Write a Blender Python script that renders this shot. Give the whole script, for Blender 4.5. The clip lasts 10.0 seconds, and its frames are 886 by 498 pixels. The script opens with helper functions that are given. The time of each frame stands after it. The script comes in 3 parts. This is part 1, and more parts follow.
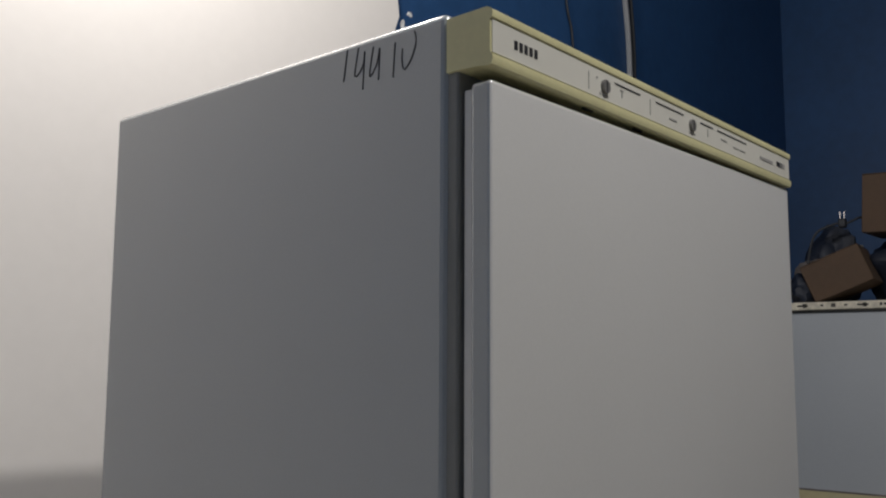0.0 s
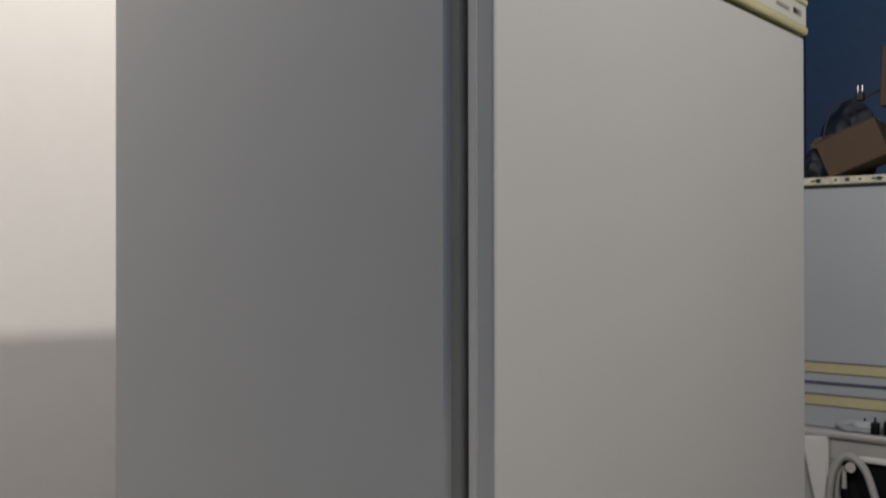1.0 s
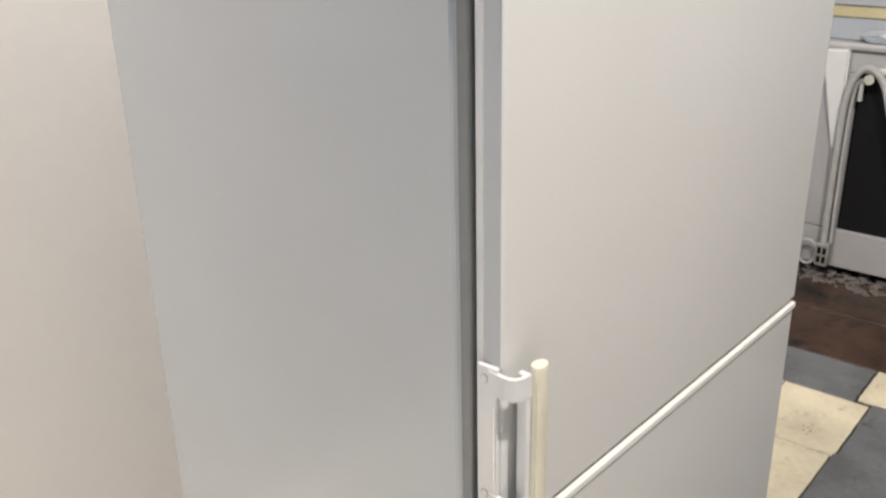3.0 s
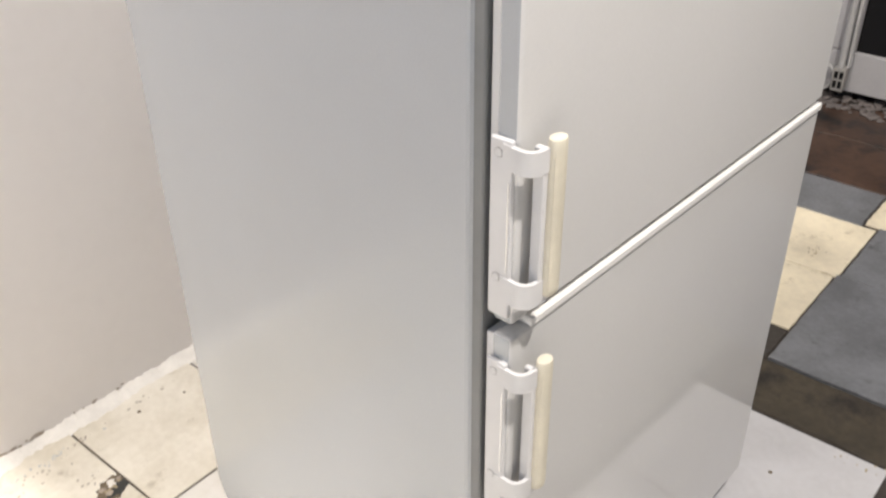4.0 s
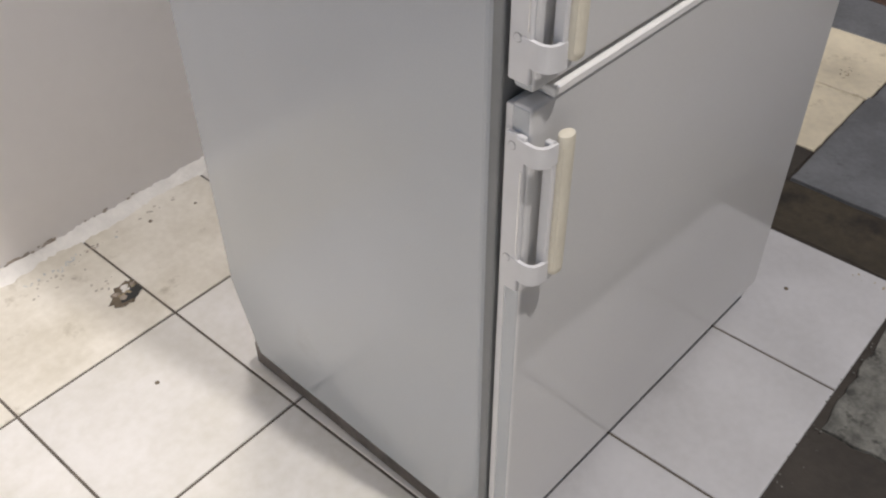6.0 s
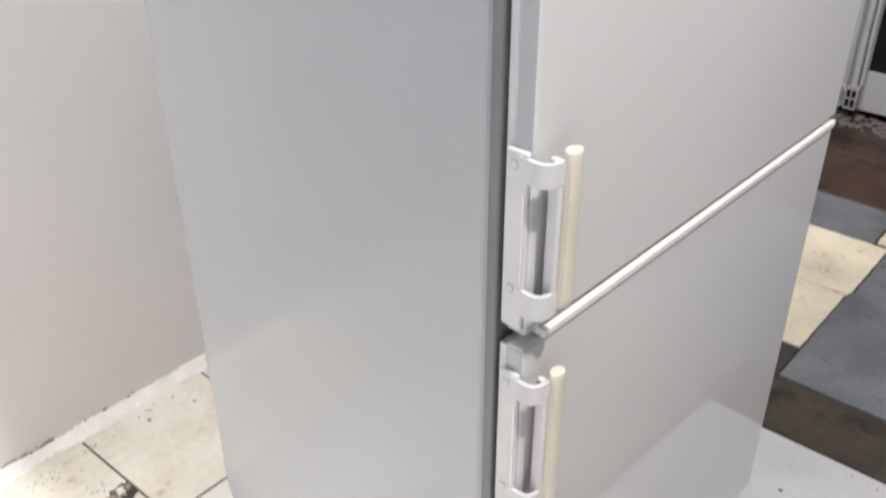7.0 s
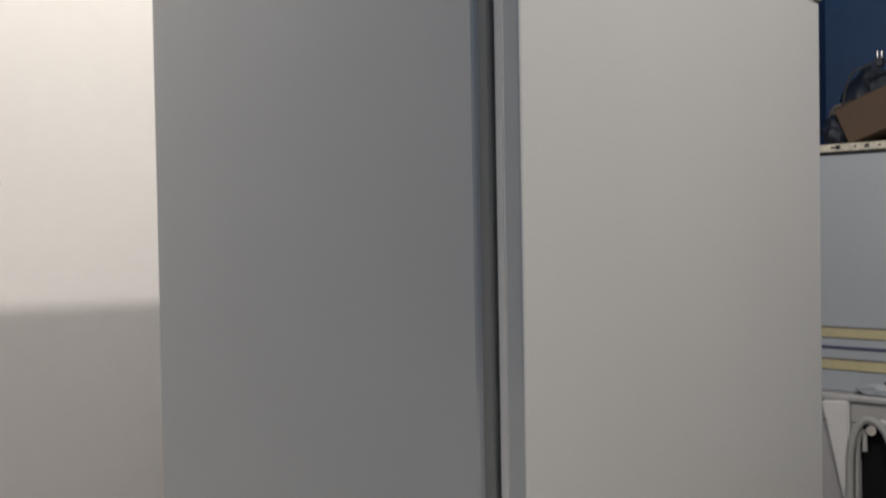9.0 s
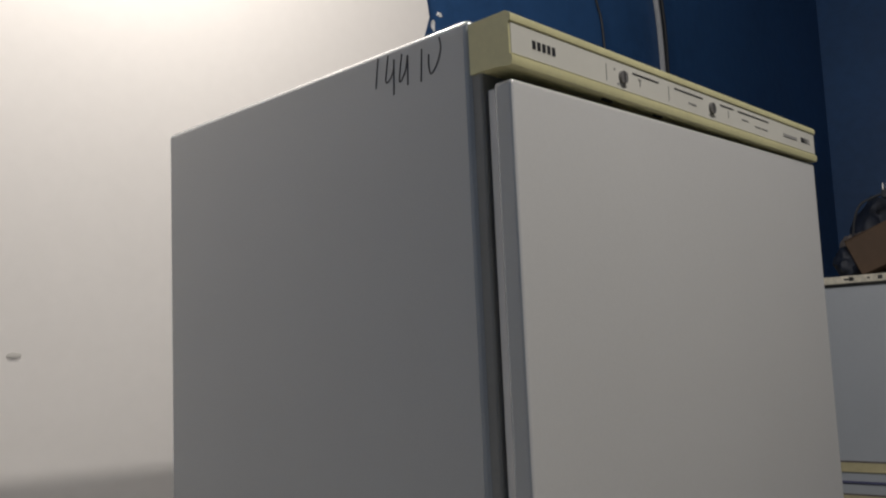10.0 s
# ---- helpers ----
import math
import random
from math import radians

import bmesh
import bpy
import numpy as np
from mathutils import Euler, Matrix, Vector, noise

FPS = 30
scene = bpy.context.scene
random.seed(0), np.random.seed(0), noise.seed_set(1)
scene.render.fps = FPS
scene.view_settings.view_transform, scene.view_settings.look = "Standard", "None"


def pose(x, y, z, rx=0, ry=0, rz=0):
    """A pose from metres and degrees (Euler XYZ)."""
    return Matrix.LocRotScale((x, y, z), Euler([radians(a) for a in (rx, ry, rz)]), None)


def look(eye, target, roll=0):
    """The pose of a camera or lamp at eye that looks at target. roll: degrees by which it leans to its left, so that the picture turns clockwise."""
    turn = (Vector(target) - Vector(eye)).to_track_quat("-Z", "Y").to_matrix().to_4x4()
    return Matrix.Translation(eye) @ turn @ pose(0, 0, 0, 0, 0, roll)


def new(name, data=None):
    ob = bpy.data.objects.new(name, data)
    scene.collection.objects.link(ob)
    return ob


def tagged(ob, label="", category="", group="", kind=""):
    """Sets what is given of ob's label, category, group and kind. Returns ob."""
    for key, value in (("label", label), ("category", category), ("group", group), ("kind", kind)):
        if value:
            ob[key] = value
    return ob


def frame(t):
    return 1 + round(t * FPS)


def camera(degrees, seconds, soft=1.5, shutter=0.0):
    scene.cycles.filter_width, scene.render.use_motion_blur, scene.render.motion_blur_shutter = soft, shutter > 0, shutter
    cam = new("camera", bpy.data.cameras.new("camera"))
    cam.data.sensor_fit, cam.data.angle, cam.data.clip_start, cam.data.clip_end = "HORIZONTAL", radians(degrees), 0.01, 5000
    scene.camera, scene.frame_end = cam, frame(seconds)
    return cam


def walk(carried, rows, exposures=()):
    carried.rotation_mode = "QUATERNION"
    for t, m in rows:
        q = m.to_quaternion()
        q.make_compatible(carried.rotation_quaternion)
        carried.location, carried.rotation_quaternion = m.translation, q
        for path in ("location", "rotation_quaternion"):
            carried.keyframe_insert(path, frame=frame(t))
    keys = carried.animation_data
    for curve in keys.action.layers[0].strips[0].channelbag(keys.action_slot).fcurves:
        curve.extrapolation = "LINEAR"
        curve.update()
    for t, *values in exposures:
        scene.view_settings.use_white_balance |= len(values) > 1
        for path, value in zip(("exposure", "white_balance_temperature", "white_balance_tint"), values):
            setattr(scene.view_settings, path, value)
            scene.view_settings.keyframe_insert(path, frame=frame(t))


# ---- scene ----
cam = camera(51.6, 10.0, soft=2.1, shutter=0.3)
PATH = [
    (0, (-0.551, -0.419, 1.333), (0.954, 0.757, 1.564), 0.3),
    (0.5, (-0.547, -0.421, 1.318), (0.963, 0.763, 1.468), 0.2),
    (1, (-0.539, -0.418, 1.284), (0.961, 0.787, 1.293), -0.1),
    (1.5, (-0.531, -0.414, 1.269), (0.954, 0.797, 1.093), -0.5),
    (2, (-0.525, -0.415, 1.263), (0.932, 0.784, 0.886), -1.0),
    (2.5, (-0.52, -0.412, 1.259), (0.896, 0.762, 0.693), -1.4),
    (3.8, (-0.501, -0.389, 1.166), (0.769, 0.688, 0.201), -0.7),
    (4, (-0.5, -0.384, 1.158), (0.738, 0.664, 0.137), -0.7),
    (4.5, (-0.501, -0.387, 1.121), (0.66, 0.627, -0.032), -0.7),
    (5, (-0.504, -0.389, 1.097), (0.594, 0.581, -0.151), -0.7),
    (5.2, (-0.503, -0.388, 1.087), (0.569, 0.562, -0.197), -0.7),
    (6.3, (-0.504, -0.384, 1.083), (0.578, 0.567, -0.192), -0.4),
    (6.5, (-0.504, -0.385, 1.106), (0.623, 0.601, -0.103), -0.4),
    (7, (-0.507, -0.384, 1.158), (0.735, 0.692, 0.159), -0.3),
    (7.5, (-0.529, -0.387, 1.227), (0.799, 0.761, 0.44), -0.7),
    (8, (-0.54, -0.397, 1.257), (0.869, 0.806, 0.727), -0.1),
    (8.5, (-0.559, -0.418, 1.283), (0.897, 0.809, 1.004), -0.8),
    (9, (-0.577, -0.437, 1.271), (0.898, 0.8, 1.231), -1.0),
    (9.5, (-0.588, -0.449, 1.3), (0.882, 0.786, 1.437), -1.6),
    (10, (-0.585, -0.459, 1.323), (0.86, 0.793, 1.546), -2.5),
]
EXPOSURES = [(0, -0.88, 6370, 10), (0.5, -0.85, 6390, 10), (1, -0.52, 6600, 10), (1.5, -0.13, 6740, 10), (2, 0.39, 6870, 10),
             (2.5, 0.76, 6890, 10), (2.7, 0.92, 6840, 10), (3.8, 1.06, 6650, 10), (4, 1.13, 6650, 12), (4.5, 1.00, 6510, 12),
             (5, 0.63, 6450, 13), (5.2, 0.56, 6420, 13), (6.3, 0.40, 6370, 14), (6.5, 0.53, 6370, 14), (7, 1.04, 6250, 12),
             (7.5, 1.24, 6430, 14), (8, 1.06, 6490, 11), (8.5, 0.18, 6580, 10), (9, -0.28, 6580, 10), (9.5, -0.53, 6680, 10),
             (10, -0.88, 6540, 10)]
walk(cam, [(t, look(eye, target, roll)) for t, eye, target, roll in PATH], EXPOSURES)

# ---------------------------------------------------------------- light
world = bpy.data.worlds.new("room_dark")
scene.world = world
world.use_nodes = True
world.node_tree.nodes["Background"].inputs[0].default_value = (0.5, 0.6, 0.8, 1)
world.node_tree.nodes["Background"].inputs[1].default_value = 0.02


def bulb(name, place, watts, colour, radius):
    data = bpy.data.lights.new(name, "POINT")
    data.energy, data.color, data.shadow_soft_size = watts, colour, radius
    ob = new(name, data)
    ob.location = place
    return ob


KEY = (0.10, -0.85, 2.82)
BACK = (0.14, 0.62, 2.52)
bulb("key_light", KEY, 118, (1.0, 0.955, 0.90), 0.035)
bulb("back_light", BACK, 53, (1.0, 0.945, 0.88), 0.04)

# ---------------------------------------------------------------- materials


def mat(name, colour, rough=0.5, metal=0.0, vary=0.1, scale=6.0, fine=80.0, bump=0.0, bump_scale=120.0, tint=None,
        spec=0.5, coat=0.0, per_object=0.0, specks=None):
    """A surface with broad stains, fine grain and a slight relief."""
    m = bpy.data.materials.new(name)
    m.use_nodes = True
    nt = m.node_tree
    N, L = nt.nodes, nt.links
    b = N["Principled BSDF"]
    b.inputs["Metallic"].default_value = metal
    b.inputs["Specular IOR Level"].default_value = spec
    b.inputs["Coat Weight"].default_value = coat
    b.inputs["Coat Roughness"].default_value = 0.25
    co = N.new("ShaderNodeTexCoord")
    big, small = N.new("ShaderNodeTexNoise"), N.new("ShaderNodeTexNoise")
    for n, s, d in ((big, scale, 5), (small, fine, 3)):
        n.inputs["Scale"].default_value, n.inputs["Detail"].default_value = s, d
        L.new(co.outputs["Object"], n.inputs["Vector"])
    add = N.new("ShaderNodeMath")
    add.operation = "MULTIPLY_ADD"
    L.new(small.outputs["Fac"], add.inputs[0])
    add.inputs[1].default_value = 0.35
    L.new(big.outputs["Fac"], add.inputs[2])
    ramp = N.new("ShaderNodeValToRGB")
    ramp.color_ramp.elements[0].position, ramp.color_ramp.elements[1].position = 0.30, 1.0
    ramp.color_ramp.interpolation = "EASE"
    c2 = tint or colour
    ramp.color_ramp.elements[0].color = (*[c * (1 - vary) for c in c2], 1)
    ramp.color_ramp.elements[1].color = (*[min(1, c * (1 + vary * 0.5)) for c in colour], 1)
    L.new(add.outputs[0], ramp.inputs["Fac"])
    last = ramp.outputs["Color"]
    if specks:      # (colour, scale, share): scattered dirt with soft ragged edges
        sn, sr, mx = N.new("ShaderNodeTexNoise"), N.new("ShaderNodeMapRange"), N.new("ShaderNodeMix")
        sn.inputs["Scale"].default_value, sn.inputs["Detail"].default_value, sn.inputs["Roughness"].default_value = specks[1], 6, 0.65
        L.new(co.outputs["Object"], sn.inputs["Vector"])
        sr.inputs["From Min"].default_value, sr.inputs["From Max"].default_value = specks[2], specks[2] + 0.14
        L.new(sn.outputs["Fac"], sr.inputs["Value"])
        mx.data_type = "RGBA"
        L.new(sr.outputs["Result"], mx.inputs["Factor"])
        L.new(last, mx.inputs["A"])
        mx.inputs["B"].default_value = (*specks[0], 1)
        last = mx.outputs["Result"]
    if per_object:
        info, hsv = N.new("ShaderNodeObjectInfo"), N.new("ShaderNodeHueSaturation")
        mr = N.new("ShaderNodeMapRange")
        mr.inputs["To Min"].default_value, mr.inputs["To Max"].default_value = 1 - per_object, 1 + per_object
        L.new(info.outputs["Random"], mr.inputs["Value"])
        L.new(mr.outputs["Result"], hsv.inputs["Value"])
        L.new(last, hsv.inputs["Color"])
        last = hsv.outputs["Color"]
    L.new(last, b.inputs["Base Color"])
    rr = N.new("ShaderNodeMapRange")
    rr.inputs["To Min"].default_value, rr.inputs["To Max"].default_value = rough * 0.8, min(1, rough * 1.25)
    L.new(big.outputs["Fac"], rr.inputs["Value"])
    L.new(rr.outputs["Result"], b.inputs["Roughness"])
    if bump:
        bn, bp = N.new("ShaderNodeTexNoise"), N.new("ShaderNodeBump")
        bn.inputs["Scale"].default_value, bn.inputs["Detail"].default_value = bump_scale, 4
        L.new(co.outputs["Object"], bn.inputs["Vector"])
        bp.inputs["Strength"].default_value, bp.inputs["Distance"].default_value = bump, 0.004
        L.new(bn.outputs["Fac"], bp.inputs["Height"])
        L.new(bp.outputs["Normal"], b.inputs["Normal"])
    return m


# White enamel darkened and blued: the side's shade is in its colour.
SHADED_ENAMEL = mat("shaded_white_enamel", (0.385, 0.412, 0.435), 0.15, vary=0.06, scale=2.5, fine=420, bump=0.006, bump_scale=300, spec=1.0, coat=0.8, specks=((0.35, 0.37, 0.38), 5, 0.64))
DOOR = mat("door_enamel", (0.70, 0.695, 0.68), 0.075, vary=0.05, scale=2.0, fine=380, bump=0.006, bump_scale=45, spec=0.45)
# Lip painted whiter than the door, as it is lit from above.
LIT_LIP = mat("lit_white_lip", (0.84, 0.83, 0.80), 0.35, vary=0.06, scale=8)
YELLOWED = mat("yellowed_plastic", (0.70, 0.66, 0.38), 0.42, vary=0.14, scale=9, fine=150, bump=0.05, bump_scale=300)
GRIP = mat("yellowed_grip", (0.74, 0.69, 0.56), 0.45, vary=0.12, scale=14, fine=160)
PLASTIC = mat("white_plastic", (0.70, 0.695, 0.69), 0.34, vary=0.06, scale=15)
FASCIA = mat("fascia", (0.68, 0.665, 0.60), 0.5, vary=0.05, scale=12)
PRINT = mat("dark_print", (0.03, 0.03, 0.035), 0.5, vary=0.2)
FAINT = mat("faint_print", (0.36, 0.35, 0.34), 0.5, vary=0.1)
KNOB = mat("grey_knob", (0.17, 0.165, 0.16), 0.5, vary=0.15)
INK = mat("pen_ink", (0.06, 0.06, 0.07), 0.7, vary=0.3, fine=400)
SHADED_FRAME = mat("shaded_frame", (0.22, 0.225, 0.225), 0.4, vary=0.1, scale=10)
SMUDGE = mat("smudge_grey", (0.66, 0.635, 0.60), 0.85, vary=0.2, scale=60)
WORN = mat("worn_through", (0.40, 0.33, 0.21), 0.6, vary=0.3, scale=40)
STREAK = mat("grime_streak", (0.56, 0.51, 0.42), 0.5, vary=0.3, scale=40, fine=150)
STAIN = mat("blue_grey_stain", (0.62, 0.63, 0.60), 0.5, vary=0.3, scale=40, fine=150)
SEAL = mat("dark_seal", (0.055, 0.055, 0.045), 0.7, vary=0.5, scale=30, fine=120)
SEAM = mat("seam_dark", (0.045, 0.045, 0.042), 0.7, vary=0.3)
SCREW = mat("screw_metal", (0.5, 0.5, 0.5), 0.3, metal=0.9, vary=0.1)
PLASTER = mat("wall_plaster", (0.85, 0.815, 0.785), 0.85, vary=0.04, scale=1.6, fine=40, bump=0.07, bump_scale=40, spec=0.2)
RAGGED = mat("broken_plaster", (0.74, 0.74, 0.74), 0.9, vary=0.25, scale=40, bump=0.8, bump_scale=80)
BLUE = mat("blue_paint", (0.022, 0.080, 0.215), 0.55, vary=0.28, scale=1.3, fine=22, bump=0.4, bump_scale=30)
SHELL = mat("plain_wall", (0.14, 0.14, 0.145), 0.8, vary=0.12, scale=1.2, bump=0.3, bump_scale=30)
BASE = mat("shaded_grimy_base", (0.14, 0.125, 0.11), 0.8, vary=0.5, scale=25, fine=120)
GRIME = mat("brown_grime", (0.45, 0.38, 0.31), 0.9, vary=0.4, scale=60)
GREYPLASTIC = mat("dusty_grey_plastic", (0.30, 0.29, 0.27), 0.6, vary=0.2, scale=20)
GREYWALL = mat("grey_wall", (0.030, 0.066, 0.135), 0.8, vary=0.15, scale=1.2, bump=0.3, bump_scale=30)
BOUNCE_WHITE = mat("bounce_white", (0.86, 0.86, 0.86), 0.4, vary=0.05, scale=2)
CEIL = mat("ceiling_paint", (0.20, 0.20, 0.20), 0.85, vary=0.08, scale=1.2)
TILE = mat("glazed_tile", (0.82, 0.80, 0.765), 0.32, vary=0.10, scale=5, fine=60, tint=(0.74, 0.71, 0.62), bump=0.02, bump_scale=12, per_object=0.03, specks=((0.55, 0.50, 0.40), 9, 0.68))
TILE_OLD = mat("stained_tile", (0.84, 0.80, 0.71), 0.32, vary=0.18, scale=6, fine=70, tint=(0.80, 0.74, 0.60), bump=0.06, bump_scale=30, specks=((0.46, 0.41, 0.31), 11, 0.60))
# Greyer copy of the glazed tile, for the front row.
TILE_GREY = mat("grey_tile", (0.57, 0.562, 0.565), 0.30, vary=0.12, scale=6, fine=70, tint=(0.55, 0.54, 0.535), bump=0.03, bump_scale=14, specks=((0.40, 0.38, 0.35), 12, 0.68))
GROUT = mat("grout", (0.15, 0.13, 0.105), 0.9, vary=0.4, scale=25, bump=0.5, bump_scale=180)
MORTAR = mat("mortar", (0.93, 0.90, 0.84), 0.9, vary=0.12, scale=22, fine=140, bump=0.9, bump_scale=90, specks=((0.45, 0.38, 0.30), 30, 0.68))
DIRT = mat("dirt", (0.20, 0.16, 0.11), 0.9, vary=0.55, scale=30, fine=160, bump=0.8, bump_scale=120)
CONCRETE = mat("dark_concrete", (0.050, 0.042, 0.034), 0.75, vary=0.5, scale=7, fine=70, bump=0.5, bump_scale=70)
SLAB = mat("grey_slab", (0.165, 0.17, 0.178), 0.5, vary=0.42, scale=8, fine=90, bump=0.3, bump_scale=70, specks=((0.05, 0.05, 0.05), 12, 0.58))
SLAB_DIRTY = mat("gritty_slab", (0.185, 0.182, 0.16), 0.8, vary=0.7, scale=26, fine=140, bump=0.9, bump_scale=90, specks=((0.03, 0.03, 0.025), 30, 0.55))
BROWN = mat("brown_tile", (0.075, 0.042, 0.028), 0.45, vary=0.6, scale=7, fine=40, bump=0.3, bump_scale=40, specks=((0.012, 0.011, 0.011), 8, 0.50))
DARKBROWN = mat("dark_brown_tile", (0.070, 0.056, 0.036), 0.5, vary=0.6, scale=9, fine=60, bump=0.4, bump_scale=60, specks=((0.022, 0.017, 0.013), 9, 0.50))
CREAM = mat("cream_tile", (0.75, 0.67, 0.50), 0.4, vary=0.22, scale=8, fine=60, bump=0.08, bump_scale=30, specks=((0.36, 0.29, 0.17), 13, 0.57))
# Brown cardboard, darkened: the dim light on the boxes is in the colour.
DIM_CARTON = mat("cardboard", (0.095, 0.060, 0.038), 0.85, vary=0.2, scale=5, fine=60, bump=0.15, bump_scale=100)
BAG = mat("dark_bag", (0.012, 0.018, 0.035), 0.6, vary=0.4, scale=6)
RAG = mat("grey_rag", (0.16, 0.14, 0.13), 0.9, vary=0.4, scale=14, bump=0.5)
PANEL = mat("cool_white_panel", (0.38, 0.41, 0.445), 0.35, vary=0.05, scale=3)
TRIM_Y = mat("yellow_trim", (0.50, 0.45, 0.27), 0.45, vary=0.12, scale=10)
TRIM_B = mat("blue_trim", (0.07, 0.075, 0.15), 0.45, vary=0.12, scale=10)
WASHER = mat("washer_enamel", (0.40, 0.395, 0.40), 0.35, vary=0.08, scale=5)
RIM = mat("worn_rim", (0.62, 0.58, 0.48), 0.7, vary=0.35, scale=30, fine=120)
BLACK = mat("black_panel", (0.006, 0.006, 0.007), 0.6, vary=0.2, spec=0.2)
HOSE = mat("grey_hose", (0.42, 0.42, 0.41), 0.4, vary=0.12, scale=20)
CHROME = mat("bright_metal", (0.75, 0.75, 0.75), 0.15, metal=1.0, vary=0.05)
CABLE = mat("cable", (0.025, 0.028, 0.035), 0.6, vary=0.2)
CONDUIT = mat("grey_conduit", (0.30, 0.31, 0.33), 0.5, vary=0.15)

# ---------------------------------------------------------------- mesh helpers


def box(bm, x0, x1, y0, y1, z0, z1, bevel=0.0, seg=2, axis=None):
    """A box, its edges rounded; axis keeps the rounding to the edges along one axis."""
    r = bmesh.ops.create_cube(bm, size=1.0)
    vs = r["verts"]
    bmesh.ops.scale(bm, vec=(x1 - x0, y1 - y0, z1 - z0), verts=vs)
    bmesh.ops.translate(bm, vec=((x0 + x1) / 2, (y0 + y1) / 2, (z0 + z1) / 2), verts=vs)
    if bevel:
        es = {e for v in vs for e in v.link_edges}
        if axis is not None:
            es = [e for e in es if abs((e.verts[0].co - e.verts[1].co)[axis]) > 1e-6]
        bmesh.ops.bevel(bm, geom=list(es), offset=bevel, segments=seg, profile=0.5, affect="EDGES")
    return bm


def cyl(bm, p, q, r0, r1=None, n=20):
    p, q = Vector(p), Vector(q)
    m = Matrix.Translation((p + q) / 2) @ (q - p).to_track_quat("Z", "Y").to_matrix().to_4x4()
    bmesh.ops.create_cone(bm, cap_ends=True, segments=n, radius1=r0, radius2=r0 if r1 is None else r1, depth=(q - p).length, matrix=m)
    return bm


def tube(bm, pts, r, n=10, steps=8):
    """A round tube along a smooth line through the points."""
    P = [Vector(p) for p in pts]
    line = []
    for i in range(len(P) - 1):
        a, b, c, d = P[max(0, i - 1)], P[i], P[i + 1], P[min(len(P) - 1, i + 2)]
        for k in range(steps):
            t = k / steps
            line.append(0.5 * ((2 * b) + (c - a) * t + (2 * a - 5 * b + 4 * c - d) * t * t + (3 * b - a - 3 * c + d) * t ** 3))
    line.append(P[-1])
    rings = []
    for i, p in enumerate(line):
        way = (line[min(i + 1, len(line) - 1)] - line[max(i - 1, 0)]).normalized()
        side = way.cross(Vector((0.31, 0.17, 0.93))).normalized()
        up = side.cross(way)
        rings.append([bm.verts.new(p + r * (math.cos(2 * math.pi * k / n) * side + math.sin(2 * math.pi * k / n) * up)) for k in range(n)])
    for a, b in zip(rings, rings[1:]):
        for k in range(n):
            bm.faces.new((a[k], a[(k + 1) % n], b[(k + 1) % n], b[k]))
    bm.faces.new(rings[0])
    bm.faces.new(rings[-1][::-1])
    bmesh.ops.recalc_face_normals(bm, faces=bm.faces)
    return bm


def link(name, bm, material, smooth=True):
    me = bpy.data.meshes.new(name)
    bmesh.ops.recalc_face_normals(bm, faces=bm.faces)
    bm.to_mesh(me)
    bm.free()
    me.materials.append(material)
    if smooth:
        me.shade_smooth()
        me.set_sharp_from_angle(angle=radians(35))
        areas = sorted(p.area for p in me.polygons)
        for p in me.polygons:
            if p.area > 20 * areas[len(areas) // 2]:
                p.use_smooth = False  # broad flat sheets stay flat
    return new(name, me)


def part(name, bm, material, parent, label=""):
    ob = link(name, bm, material)
    ob.parent = parent
    if label:
        ob["label"] = label
    return ob


def thing(name, place, label, category, group="", kind=""):
    ob = new(name)
    ob.location = place
    return tagged(ob, label, category, group, kind)


B = bmesh.new

# ---------------------------------------------------------------- room
WALL_Y, CEIL_Z, X0, X1, Y0 = 0.955, 3.40, -1.30, 3.95, -3.4
EDGE_X = 1.010          # where the white plaster breaks off

north = link("wall_north", box(B(), X0, X1, WALL_Y + 0.012, WALL_Y + 0.20, -0.05, CEIL_Z), BLUE)
tagged(north, "wall painted deep glossy blue, patchy and dim", "wall", kind="structure")


def plaster_coat():
    """White plaster coat with a ragged free edge."""
    bm = B()
    rng = random.Random(5)
    n = 46
    front, back = [], []
    for i in range(n + 1):
        z = CEIL_Z * i / n
        x = EDGE_X + rng.uniform(-0.006, 0.008) + (0.03 * rng.random() if z > 2.1 else 0)
        front.append((bm.verts.new((X0, WALL_Y, z)), bm.verts.new((x, WALL_Y + 0.002, z))))
        back.append(bm.verts.new((x + 0.01, WALL_Y + 0.013, z)))
    for i in range(n):
        bm.faces.new((front[i][0], front[i][1], front[i + 1][1], front[i + 1][0]))
        bm.faces.new((front[i][1], back[i], back[i + 1], front[i + 1][1]))
    return bm


coat = part("plaster", plaster_coat(), PLASTER, north, "white plaster coat with a ragged broken edge")
for i, (x, z, w, h) in enumerate(((1.07, 2.22, 0.05, 0.03), (1.085, 2.165, 0.022, 0.012), (1.055, 2.27, 0.06, 0.035), (1.06, 2.13, 0.015, 0.03))):
    bm = B()
    bmesh.ops.create_icosphere(bm, subdivisions=2, radius=1.0)
    for v in bm.verts:
        k = 1 + 0.8 * noise.noise(v.co * 2.6 + Vector((i * 7, 0, 0)))
        v.co = Vector((v.co.x * w * 0.5 * k, v.co.y * 0.0025, v.co.z * h * 0.5 * k)) + Vector((x, WALL_Y + 0.012, z))
    part("plaster_flake", bm, RAGGED, north, "chipped flake of white plaster")
bm = B()
bmesh.ops.create_icosphere(bm, subdivisions=2, radius=1.0)
for v in bm.verts:
    v.co = Vector((v.co.x * 0.012, v.co.y * 0.0009, v.co.z * 0.005)) + Vector((0.041, WALL_Y, 1.352))
part("smudge", bm, SMUDGE, north, "small grey smudge")

